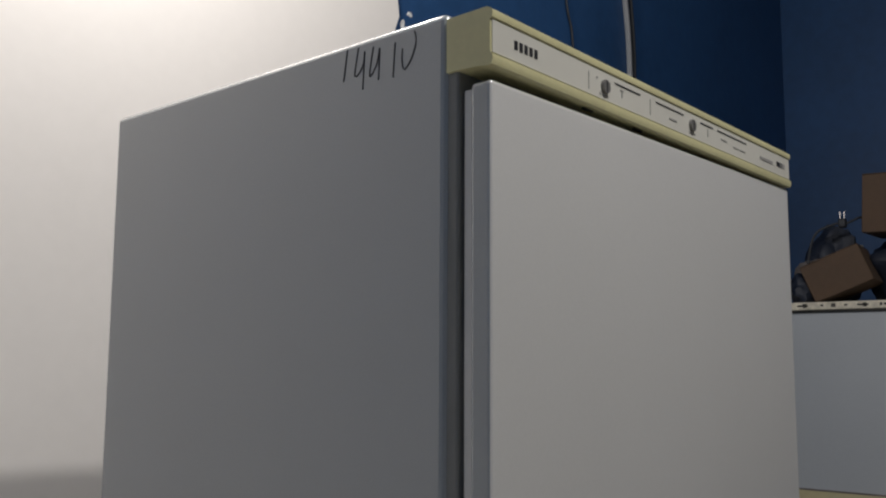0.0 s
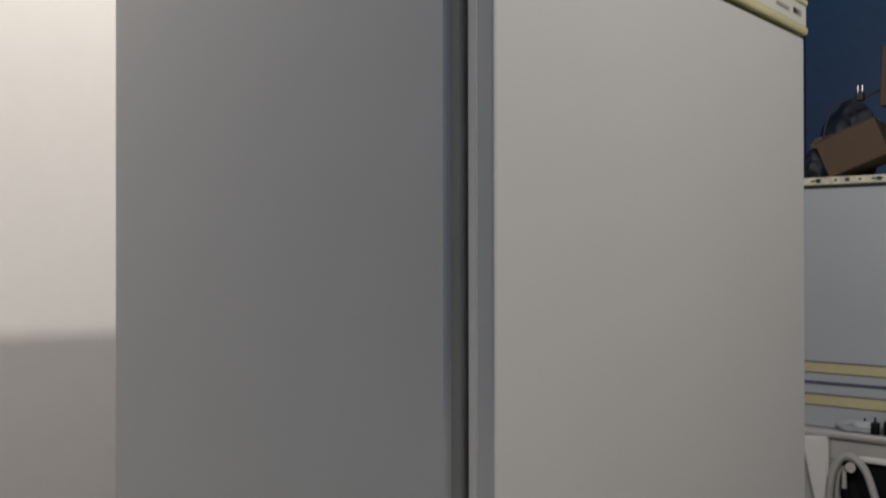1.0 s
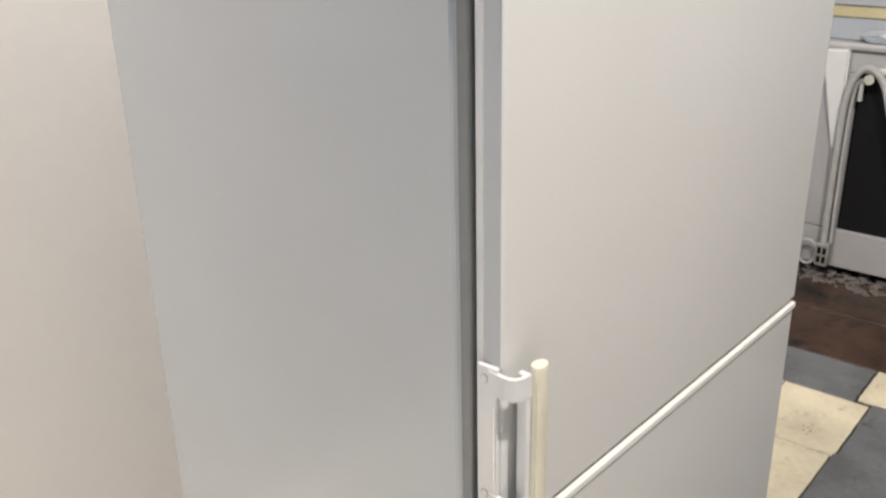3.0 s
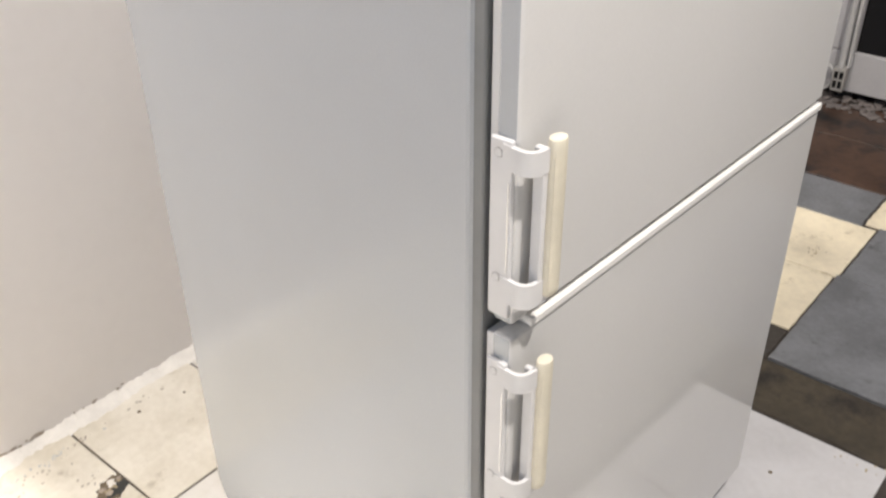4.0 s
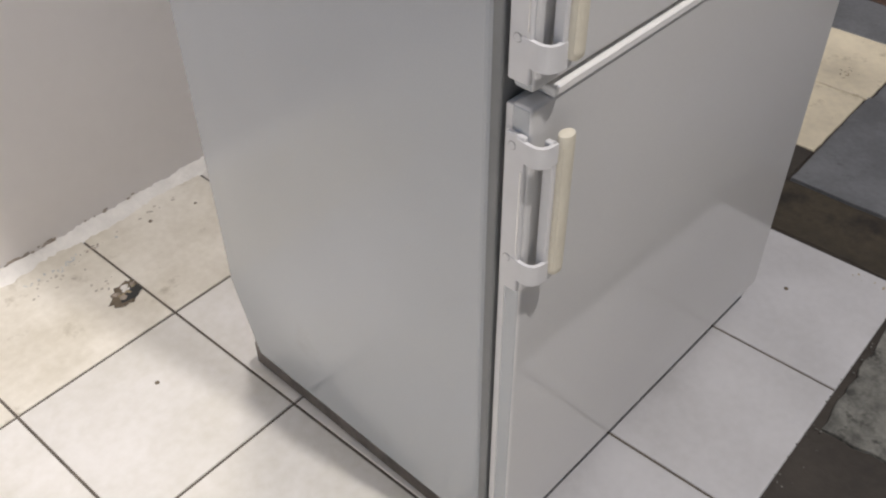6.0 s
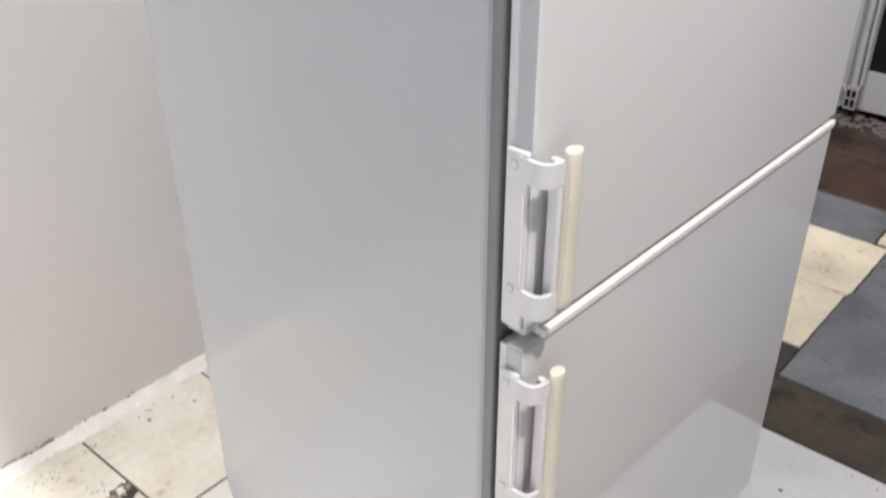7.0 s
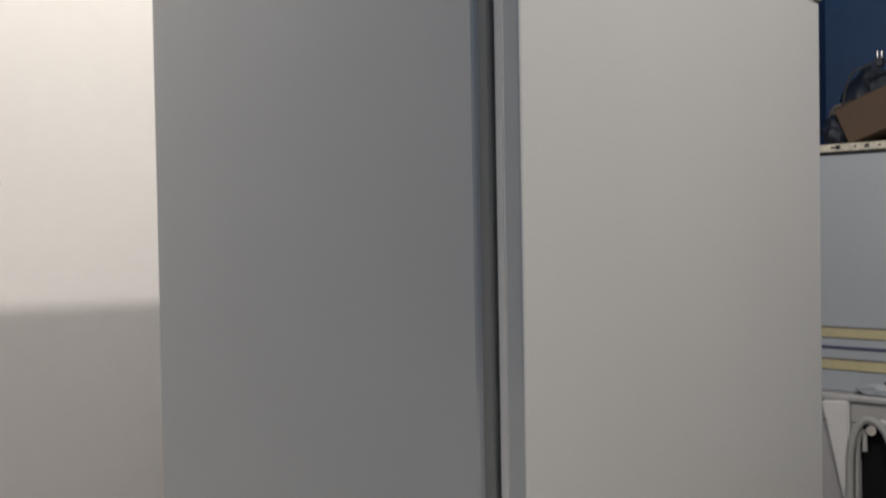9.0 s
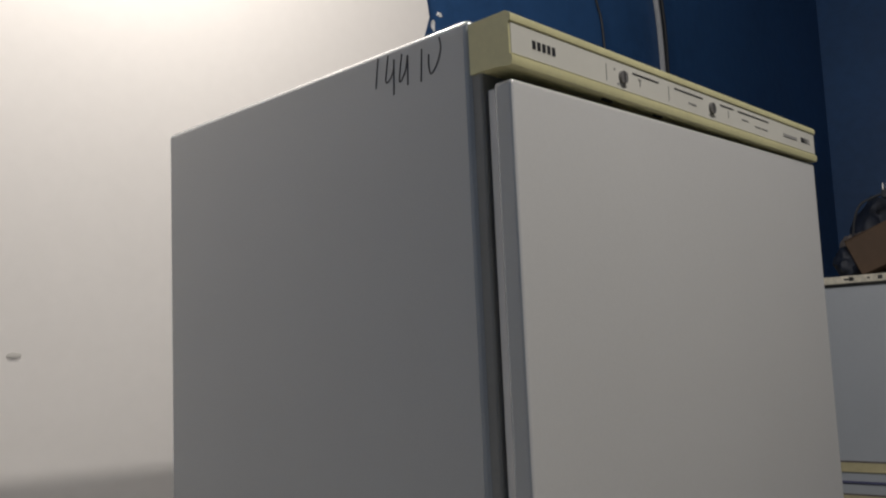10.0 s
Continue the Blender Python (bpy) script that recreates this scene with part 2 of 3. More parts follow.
east = link("wall_east", box(B(), X1, X1 + 0.2, Y0, WALL_Y + 0.2, -0.05, CEIL_Z), BLUE)
tagged(east, "wall painted deep blue in dim light", "wall", kind="structure")
# Unseen wall, kept dark so the fridge's upper side stays dark.
west = link("wall_west", box(B(), X0 - 0.2, X0, Y0, WALL_Y + 0.2, -0.05, CEIL_Z), GREYWALL)
tagged(west, "dark blue unseen wall above an added white bounce panel", "wall", kind="structure")
# Unseen white panel, added to bounce light onto the fridge's lower side.
part("cladding", box(B(), X0 - 0.001, X0 + 0.02, Y0, WALL_Y, 0.0, 0.90, 0.004, 1), BOUNCE_WHITE, west, "added white panel that bounces light onto the fridge")
# Unseen south wall and ceiling, darkened to cut bounce on the fridge.
south = link("wall_south", box(B(), X0 - 0.2, X1 + 0.2, Y0 - 0.2, Y0, -0.05, CEIL_Z), SHELL)
tagged(south, "plain painted wall closing the room", "wall", kind="structure")
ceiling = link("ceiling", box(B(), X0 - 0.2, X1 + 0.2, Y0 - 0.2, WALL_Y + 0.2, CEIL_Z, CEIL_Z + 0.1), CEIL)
tagged(ceiling, "plain dark grey ceiling, unseen, kept dark to limit bounce", "ceiling", kind="structure")

# ---------------------------------------------------------------- floor
floor = link("floor", box(B(), X0 - 0.2, X1 + 0.2, Y0 - 0.2, WALL_Y + 0.2, -0.10, -0.005), CONCRETE)
tagged(floor, "dirty concrete floor with patches of mixed old tiles", "floor", kind="structure")

# mortar cove along the foot of the wall
bm = B()
rows = []
rng = random.Random(3)
for i in range(361):
    x = X0 + (EDGE_X + 0.6 - X0) * i / 360
    w = 0.031 + 0.010 * noise.noise(Vector((x * 9, 0, 0))) + rng.uniform(-0.004, 0.004)
    h = 0.010 + 0.005 * noise.noise(Vector((x * 13, 5, 0))) + rng.uniform(-0.003, 0.003)
    rows.append([bm.verts.new((x, WALL_Y - w, -0.001)), bm.verts.new((x, WALL_Y - w * 0.55, max(0.0015, h * 0.35))), bm.verts.new((x, WALL_Y + 0.001, h)), bm.verts.new((x, WALL_Y + 0.02, h))])
for a, b in zip(rows, rows[1:]):
    for k in range(3):
        bm.faces.new((a[k], b[k], b[k + 1], a[k + 1]))
tagged(link("baseboard", bm, MORTAR), "rough smear of pale mortar along the wall foot", "baseboard", kind="structure")

# grime caught on the wall just above the mortar
rng = random.Random(31)
bm = B()
for k in range(46):
    x = -0.03 - abs(rng.gauss(0, 0.10)) if k < 38 else rng.uniform(-0.02, 0.22)
    w, h = rng.uniform(0.002, 0.007), rng.uniform(0.001, 0.0026)
    m = Matrix.Translation((x, WALL_Y - 0.0004, 0.013 + rng.uniform(-0.003, 0.003))) @ Matrix.Diagonal((w, 0.0012, h, 1))
    bmesh.ops.create_icosphere(bm, subdivisions=1, radius=1.0, matrix=m)
tagged(link("wall_grime", bm, GRIME), "dark grime specks along the foot of the white wall", "dirt", kind="stuff")

# ---------------------------------------------------------------- fridge
W, D, H, DF = 0.636, 0.479, 1.6055, -0.0405
TURN = radians(-1.94)      # it stands a little askew to the wall
fridge = thing("fridge_freezer", (0.354, 0.195, 0), "tall white two-door fridge freezer with yellowed top panel on tiles", "fridge")
fridge.rotation_euler = (0, 0, TURN)
INV = Matrix.Translation((-0.35, -0.2, 0))


def fpart(name, bm, material, parent=None, label=""):
    ob = part(name, bm, material, parent or fridge, label)
    if parent is None:
        ob.matrix_parent_inverse = INV
    return ob


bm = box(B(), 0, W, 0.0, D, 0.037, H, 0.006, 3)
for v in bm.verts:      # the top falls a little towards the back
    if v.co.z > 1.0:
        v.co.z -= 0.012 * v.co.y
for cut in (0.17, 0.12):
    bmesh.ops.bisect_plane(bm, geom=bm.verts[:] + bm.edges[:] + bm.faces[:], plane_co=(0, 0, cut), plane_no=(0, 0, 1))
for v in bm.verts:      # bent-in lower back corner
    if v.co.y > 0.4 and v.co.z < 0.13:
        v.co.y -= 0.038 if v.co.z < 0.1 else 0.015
body = fpart("body", bm, SHADED_ENAMEL, label="white enamelled steel casing, bluish shade in its colour, faint marks")
# Base strip: grime plus the shade under the casing, both in its colour.
fpart("base_frame", box(B(), 0.006, W - 0.02, 0.004, D - 0.022, 0.003, 0.046), BASE)
for x in (0.05, W - 0.05):
    for y in (0.03, D - 0.05):
        bm = cyl(B(), (x, y, 0), (x, y, 0.02), 0.018, 0.014)
        fpart("foot", bm, SEAM)
# White flange given a grey colour for the shade the doors throw.
bm = box(B(), 0.003, W - 0.003, -0.0098, 0.004, 0.034, H - 0.006, 0.002, 2)
fpart("front_frame", bm, SHADED_FRAME, label="front frame behind the doors, their shade painted on it in grey")


def door(name, z0, z1, notch=False):
    d = fpart(name, box(B(), 0.004, W, DF, -0.0203, z0, z1, 0.0035, 3), DOOR, label="glossy white enamelled door")
    d.data.materials.append(SHADED_ENAMEL)      # the return edge takes the casing's colour with the shade painted in
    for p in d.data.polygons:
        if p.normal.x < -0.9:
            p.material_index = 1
    part("liner", box(B(), 0.0065, W - 0.006, -0.0206, -0.0126, z0 + 0.004, z1 - 0.004, 0.001, 2), PLASTIC, d)
    part("seal", box(B(), 0.012, W - 0.012, -0.0129, -0.0094, z0 + 0.008, z1 - 0.008, 0.001), SEAL, d, "dark rubber door seal")
    return d


upper = door("fridge_door", 0.6985, 1.5443)
lower = door("freezer_door", 0.052, 0.6835)
for ob in (upper, *upper.children):      # the door droops towards its free edge
    for v in ob.data.vertices:
        if v.co.z > 1.5:
            v.co.z += 0.008 * v.co.x / W

part("top_edge", box(B(), 0.030, W + 0.0005, DF - 0.0022, -0.020, 0.6838, 0.6925, 0.0012, 1), LIT_LIP, lower, "white plastic top edge, its lit brightness put into the colour")
part("hinge_pin", cyl(B(), (W - 0.03, -0.03, 0.686), (W - 0.03, -0.03, 0.700), 0.006), SCREW, lower)


def handle(owner, z0, z1):
    """Side-fixed pull: plate on the door's edge, two brackets, a bar with a yellowed round grip."""
    bm = box(B(), -0.0008, 0.0042, -0.0395, -0.0185, z0 - 0.020, z1 + 0.004, 0.0018, 3)
    h = part("handle", bm, PLASTIC, owner, "white plastic pull handle with yellowed grip")
    for za, zb in ((z1 - 0.019, z1 + 0.001), (z0 - 0.002, z0 + 0.021)):
        bm = B()
        # bracket: leaves the plate, sweeps forward and turns in to the bar
        path = [(0.0002, -0.031), (0.0002, -0.038), (0.0004, -0.0450), (0.0018, -0.0500), (0.0050, -0.0538), (0.0100, -0.0560), (0.0250, -0.0575)]
        t = 0.0019
        rings = []
        for i, (x, y) in enumerate(path):
            a, b = Vector(path[max(0, i - 1)]), Vector(path[min(len(path) - 1, i + 1)])
            w = (b - a).normalized()
            nx, ny = -w.y * t, w.x * t
            lift = 0.0030 * math.sin(min(1, i / 5) * math.pi / 2)      # it dips towards the bar
            rings.append([bm.verts.new(c) for c in ((x - nx, y - ny, za - lift), (x + nx, y + ny, za - lift), (x + nx, y + ny, zb - lift), (x - nx, y - ny, zb - lift))])
        for a, b in zip(rings, rings[1:]):
            for k in range(4):
                bm.faces.new((a[k], a[(k + 1) % 4], b[(k + 1) % 4], b[k]))
        bm.faces.new(rings[0])
        bm.faces.new(rings[-1][::-1])
        bmesh.ops.bevel(bm, geom=[e for e in bm.edges if len(e.link_faces) == 2 and e.calc_face_angle(0) > 0.9], offset=0.0009, segments=2, affect="EDGES")
        part("bracket", bm, PLASTIC, h)
    part("bar", box(B(), 0.0150, 0.0215, -0.0580, -0.0470, z0 - 0.001, z1 - 0.002, 0.0018, 3), PLASTIC, h)
    # the grip: a tall oval rod, flat where it meets the bar
    bm = B()
    rings = []
    n = 20
    for k, z in enumerate((z0 + 0.001, z0 + 0.003, z0 + 0.008, z1 - 0.004, z1 + 0.001, z1 + 0.004, z1 + 0.0048)):
        f = (0.72, 0.94, 1, 1, 1, 0.9, 0.55)[k]
        rings.append([bm.verts.new((0.0288 + f * 0.0092 * math.cos(2 * math.pi * i / n), -0.0592 + f * 0.0066 * math.sin(2 * math.pi * i / n), z)) for i in range(n)])
    for a, b in zip(rings, rings[1:]):
        for k in range(n):
            bm.faces.new((a[k], a[(k + 1) % n], b[(k + 1) % n], b[k]))
    bm.faces.new(rings[0])
    bm.faces.new(rings[-1][::-1])
    g = part("grip", bm, GRIP, h, "yellowed ribbed grip")
    bm = B()
    for i in range(int((z1 - z0) / 0.0030) - 4):
        z = z0 + 0.009 + i * 0.0030
        box(bm, 0.0207, 0.0236, -0.0633, -0.0600, z, z + 0.0014)
    part("ribs", bm, GRIP, g)
    for z in (z1 - 0.008, z0 + 0.018):
        part("screw_hole", cyl(B(), (-0.0011, -0.0268, z), (-0.0004, -0.0268, z), 0.0042, n=16), FAINT, h)
        part("screw_cap", cyl(B(), (-0.0017, -0.0268, z), (-0.0004, -0.0268, z), 0.0034, 0.0036, n=16), PLASTIC, h)
    part("slot", box(B(), -0.0014, -0.0004, -0.0375, -0.0365, z0 + 0.026, z1 - 0.03), CHROME, h, "thin bright metal edge")


handle(upper, 0.727, 0.864)
handle(lower, 0.506, 0.655)

# Near-black colour draws the shadow line between floor and freezer door.
fpart("kick_strip", box(B(), 0.012, 0.607, -0.0195, -0.002, 0.0, 0.050, 0.002, 2), SEAM, label="recessed plinth below the freezer door, its shadow line painted dark")

# control panel on top of the doors
PZ0, PZ1 = 1.5535, 1.6000


def panel_profile():
    bm = B()
    prof = [(0.0, PZ1 - 0.001), (-0.040, PZ1), (-0.0445, PZ1 - 0.003), (-0.0450, PZ1 - 0.006), (-0.0445, PZ1 - 0.009),
            (-0.0425, PZ1 - 0.010), (-0.0425, PZ0 + 0.010), (-0.0446, PZ0 + 0.0088), (-0.0450, PZ0 + 0.005), (-0.0440, PZ0 + 0.001), (-0.0415, PZ0),
            (-0.030, PZ0 + 0.0015), (-0.012, PZ0 + 0.002), (0.0, PZ0 + 0.002)]
    a = [bm.verts.new((0.0, y, z)) for y, z in prof]
    b = [bm.verts.new((W, y, z)) for y, z in prof]
    bm.faces.new(a)
    bm.faces.new(b[::-1])
    for i in range(len(prof)):
        j = (i + 1) % len(prof)
        bm.faces.new((a[i], a[j], b[j], b[i]))
    return bm


panel = fpart("control_panel", panel_profile(), YELLOWED, label="yellowed plastic control panel with two round knobs")
fascia = part("fascia", box(B(), 0.002, W - 0.002, -0.0434, -0.0420, PZ0 + 0.0105, PZ1 - 0.0105), FASCIA, panel, "pale grey printed strip")
FY = -0.0440


def stamp(name, x0, x1, z0, z1, m, label=""):
    return part(name, box(B(), x0, x1, FY, -0.0432, z0, z1), m, fascia, label)


for i in range(5):   # the maker's mark as plain dark blocks
    stamp("badge_block", 0.030 + i * 0.0069, 0.0343 + i * 0.0069, 1.5735, 1.5805, PRINT)
stamp("divider", 0.1409, 0.1416, 1.568, 1.5837, FAINT)
stamp("divider", 0.2549, 0.2557, 1.5689, 1.5837, FAINT)
for x, z in ((0.1687, 1.5758), (0.3476, 1.5767)):
    bm = cyl(B(), (x, -0.0432, z), (x, -0.0462, z), 0.0066, 0.0062, 24)
    k = part("knob", bm, KNOB, panel, "dark grey round knob")
    part("knob_slot", box(B(), x - 0.0005, x + 0.0005, -0.0468, -0.0460, z - 0.005, z + 0.005), PRINT, k)
for x0, x1, z, m in ((0.1873, 0.2355, 1.5832, PRINT), (0.2679, 0.3282, 1.5835, PRINT), (0.3689, 0.4005, 1.5837, PRINT), (0.4125, 0.4932, 1.5838, PRINT)):
    stamp("line", x0, x1, z, z + 0.0011, m)
for x0, x1, z0, z1 in ((0.1993, 0.2007, 1.573, 1.5804), (0.197, 0.203, 1.579, 1.5801), (0.2966, 0.3124, 1.573, 1.5746), (0.3866, 0.3879, 1.5726, 1.5804),
                       (0.4218, 0.4375, 1.5758, 1.5772), (0.4561, 0.4709, 1.573, 1.5744), (0.4746, 0.4895, 1.573, 1.5744), (0.1594, 0.1618, 1.5675, 1.5689),
                       (0.1724, 0.1747, 1.5675, 1.5689), (0.3411, 0.3435, 1.568, 1.5693), (0.3532, 0.3555, 1.568, 1.5693), (0.1548, 0.1567, 1.5809, 1.5823), (0.1771, 0.1789, 1.5809, 1.5823)):
    stamp("tick", x0, x1, z0, z1, FAINT)
stamp("model_bar", 0.5358, 0.5766, 1.574, 1.5776, FAINT)
stamp("badge_square", 0.5905, 0.6007, 1.5744, 1.5804, PRINT)
stamp("badge_square", 0.6026, 0.609, 1.5744, 1.5804, KNOB)
stamp("badge_square", 0.6109, 0.6174, 1.5744, 1.5804, FAINT)
for x in (0.144, 0.236):
    part("vent_slot", box(B(), x, x + 0.016, -0.037, -0.034, PZ0 - 0.0016, PZ0 - 0.0004), SEAM, panel)

# pen strokes on the casing's side
for pts in ([(0.1113, 1.5985), (0.1134, 1.5845), (0.1154, 1.5705)], [(0.0978, 1.5975), (0.1019, 1.5745), (0.0967, 1.5745), (0.0915, 1.5825), (0.0905, 1.5915), (0.092, 1.5595)],
            [(0.0801, 1.5945), (0.0842, 1.5695), (0.0759, 1.5785), (0.0728, 1.5915), (0.0738, 1.5645)], [(0.0551, 1.5925), (0.0572, 1.5635)],
            [(0.0468, 1.5855), (0.0473, 1.5765), (0.0447, 1.5675), (0.0374, 1.5745), (0.0322, 1.5875), (0.0338, 1.5975)]):
    part("pen_stroke", tube(B(), [(-0.0002, y, z) for y, z in pts], 0.00065, 5, 5), INK, body, "thin dark handwritten pen stroke")
# ---------------------------------------------------------------- appliances by the far wall
AX = 2.375
washer = thing("washing_machine", (AX + 0.3, 0.26, 0), "white washing machine, its black back and grey hose showing", "washing machine")
WINV = Matrix.Translation((-(AX + 0.3), -0.26, 0))


def wpart(name, bm, m, label="", parent=None):
    ob = part(name, bm, m, parent or washer, label)
    if parent is None:
        ob.matrix_parent_inverse = WINV
    return ob


y0, y1 = -0.06, 0.520
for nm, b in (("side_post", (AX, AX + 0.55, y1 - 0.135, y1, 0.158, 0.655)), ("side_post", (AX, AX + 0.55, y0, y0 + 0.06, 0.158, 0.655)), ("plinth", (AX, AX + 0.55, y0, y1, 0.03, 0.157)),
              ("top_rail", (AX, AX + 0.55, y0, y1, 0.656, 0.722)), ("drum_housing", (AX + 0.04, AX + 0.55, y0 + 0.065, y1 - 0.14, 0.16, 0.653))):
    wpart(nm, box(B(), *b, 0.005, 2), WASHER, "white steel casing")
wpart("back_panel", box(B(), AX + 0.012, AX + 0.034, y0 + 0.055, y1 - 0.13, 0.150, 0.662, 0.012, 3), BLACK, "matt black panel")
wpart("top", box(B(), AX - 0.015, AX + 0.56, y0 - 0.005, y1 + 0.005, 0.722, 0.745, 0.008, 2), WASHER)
for y in (y0 + 0.07, y1 - 0.12):
    wpart("foot", cyl(B(), (AX + 0.05, y, 0), (AX + 0.05, y, 0.035), 0.022), SEAM)
# highlight on the casing's corner, built as a white piece tapering downwards
bm = B()
a = [bm.verts.new(c) for c in ((AX - 0.03, 0.492, 0.722), (AX - 0.03, 0.412, 0.727), (AX - 0.022, 0.410, 0.42), (AX - 0.022, 0.430, 0.42))]
b = [bm.verts.new((v.co.x + 0.03, v.co.y, v.co.z)) for v in a]
bm.faces.new(a)
bm.faces.new(b[::-1])
for i in range(4):
    bm.faces.new((a[i], a[(i + 1) % 4], b[(i + 1) % 4], b[i]))
bmesh.ops.bevel(bm, geom=list(bm.edges), offset=0.005, segments=2, affect="EDGES")
wpart("corner_guard", bm, PLASTIC, "white tapering piece for the highlight on the corner")
wpart("drain_hose", tube(B(), [(AX - 0.03, 0.407, 0.097), (AX - 0.035, 0.407, 0.338), (AX - 0.04, 0.402, 0.579), (AX - 0.04, 0.377, 0.661), (AX - 0.04, 0.342, 0.68), (AX - 0.04, 0.302, 0.642), (AX - 0.045, 0.272, 0.56), (AX - 0.045, 0.232, 0.434), (AX - 0.04, 0.182, 0.241)], 0.011, 10, 8), HOSE, "grey corrugated drain hose")
wpart("inner_hose", tube(B(), [(AX - 0.015, 0.39, 0.116), (AX - 0.018, 0.392, 0.386), (AX - 0.02, 0.387, 0.598), (AX - 0.02, 0.367, 0.642)], 0.007, 8, 6), HOSE)
wpart("inlet_valve", cyl(B(), (AX - 0.03, 0.347, 0.645), (AX + 0.02, 0.347, 0.645), 0.015, 0.012), CHROME, "bright metal inlet")
wpart("inlet_stub", cyl(B(), (AX - 0.02, 0.367, 0.579), (AX - 0.02, 0.367, 0.632), 0.008, 0.006), HOSE)
wpart("rail", box(B(), AX - 0.008, AX + 0.01, 0.05, 0.330, 0.660, 0.676, 0.003), PLASTIC)
wpart("socket", box(B(), AX - 0.045, AX - 0.01, 0.385, 0.425, 0.040, 0.115, 0.004), GREYPLASTIC)
for k in range(4):
    wpart("socket_slot", box(B(), AX - 0.0465, AX - 0.044, 0.391 + 0.016 * (k % 2), 0.402 + 0.016 * (k % 2), 0.052 + 0.03 * (k // 2), 0.074 + 0.03 * (k // 2)), BLACK)
wpart("coiled_lead", tube(B(), [(AX - 0.03, 0.455 + 0.03 * math.cos(a * 0.6), 0.075 + 0.04 * math.sin(a * 0.6)) for a in range(12)], 0.005, 8, 4), HOSE)

cabinet = thing("cabinet", (AX + 0.35, 0.2, 0.745), "white metal cabinet with yellow trim lines on the washing machine", "cabinet")
CINV = Matrix.Translation((-(AX + 0.35), -0.2, -0.745))
CX = 2.400


def cpart(name, bm, m, label="", parent=None):
    ob = part(name, bm, m, parent or cabinet, label)
    if parent is None:
        ob.matrix_parent_inverse = CINV
    return ob


cpart("casing", box(B(), CX, CX + 0.55, -0.35, 0.62, 0.745, 1.492, 0.006, 2), PANEL, "smooth cool white front")
for z0, z1, m in ((0.914, 0.944, TRIM_Y), (0.814, 0.845, TRIM_Y), (0.880, 0.888, TRIM_B)):
    cpart("trim_strip", box(B(), CX - 0.006, CX + 0.002, -0.352, 0.622, z0, z1, 0.002), m, "yellow plastic trim strip" if m is TRIM_Y else "dark blue trim line")
# Thin strips paint the shadow line above each yellow trim.
for z in (0.944, 0.845):
    cpart("trim_shadow", box(B(), CX - 0.007, CX + 0.001, -0.352, 0.622, z, z + 0.0045), RAG)
rim = cpart("rim", box(B(), CX - 0.012, CX + 0.56, -0.36, 0.63, 1.492, 1.516, 0.003), RIM, "worn pale rim with dark spots")
cpart("rim_gap", box(B(), CX - 0.006, CX + 0.55, -0.355, 0.625, 1.484, 1.4925), SEAM)
rng = random.Random(11)
for y, w, h in ((0.455, 0.016, 0.003), (0.449, 0.006, 0.007), (0.398, 0.004, 0.003), (0.364, 0.007, 0.006), (0.328, 0.005, 0.003), (0.280, 0.016, 0.003),
                (0.274, 0.006, 0.007), (0.229, 0.004, 0.005), (0.217, 0.004, 0.004), (0.160, 0.007, 0.006), (0.120, 0.005, 0.003)):
    r = rng.uniform(0.8, 1.2)
    part("spot", box(B(), CX - 0.0126, CX - 0.010, y - w * r, y + w, 1.505 - h, 1.505 + h * r, 0.0008, 1), SEAM, rim)

# low clutter in front of the cabinet, on the washing machine
for i, (y, x) in enumerate(((0.315, 2.38), (0.285, 2.375), (0.25, 2.378))):
    t = thing("clip", (x, y, 0.745), "small dark plastic clip lying on the washing machine", "clip", "clips on the washing machine")
    p = part("block", box(B(), -0.01, 0.012, -0.011, 0.011, 0, 0.030 + 0.006 * i, 0.003), BLACK, t)
    part("spring", cyl(B(), (0, 0, 0.02), (0, 0, 0.045 + 0.006 * i), 0.005, 0.003, 10), SEAM, t)

# ---------------------------------------------------------------- boxes and bags on the cabinet


def carton(place, size, turn, label):
    c = thing("cardboard_box", place, label, "box", "cardboard boxes on the cabinet")
    c.rotation_euler = [radians(a) for a in turn]
    w, d, h = size
    part("box_body", box(B(), -w / 2, w / 2, -d / 2, d / 2, 0, h, 0.003, 1), DIM_CARTON, c)
    for s in (-1, 1):
        part("flap", box(B(), s * w / 4 - w / 4 + 0.002, s * w / 4 + w / 4 - 0.002, -d / 2 + 0.001, d / 2 - 0.001, h, h + 0.003), DIM_CARTON, c)
    part("tape", box(B(), -0.02, 0.02, -d / 2 - 0.001, d / 2 + 0.001, h + 0.002, h + 0.0045), RIM, c)
    return c


carton((2.56, 0.355, 1.552), (0.20, 0.187, 0.120), (-22, 0, 4), "brown cardboard box tipped on its edge on the cabinet")
carton((2.66, 0.170, 1.738), (0.20, 0.28, 0.188), (3, 0, -4), "brown cardboard box lying on a dark bag")


def crumple(name, place, size, m, label, category, seed):
    """A slack, folded bundle."""
    bm = B()
    bmesh.ops.create_icosphere(bm, subdivisions=4, radius=1.0)
    for v in bm.verts:
        c = v.co.copy()
        k = 1 + 0.30 * noise.noise(c * 1.6 + Vector((seed, 0, 0))) + 0.16 * abs(noise.noise(c * 4 + Vector((0, seed, 0))))
        v.co = Vector((c.x * size[0] * k, c.y * size[1] * k, max(0.0, (c.z * k + 0.8) * size[2])))
    ob = link(name, bm, m)
    ob.location = place
    return tagged(ob, label, category)


crumple("bag", (2.72, 0.17, 1.516), (0.14, 0.16, 0.125), BAG, "slack dark blue plastic bag on the cabinet", "bag", 3)
crumple("bag", (2.52, 0.485, 1.516), (0.07, 0.045, 0.055), BAG, "crumpled dark bag on the cabinet rim", "bag", 9)
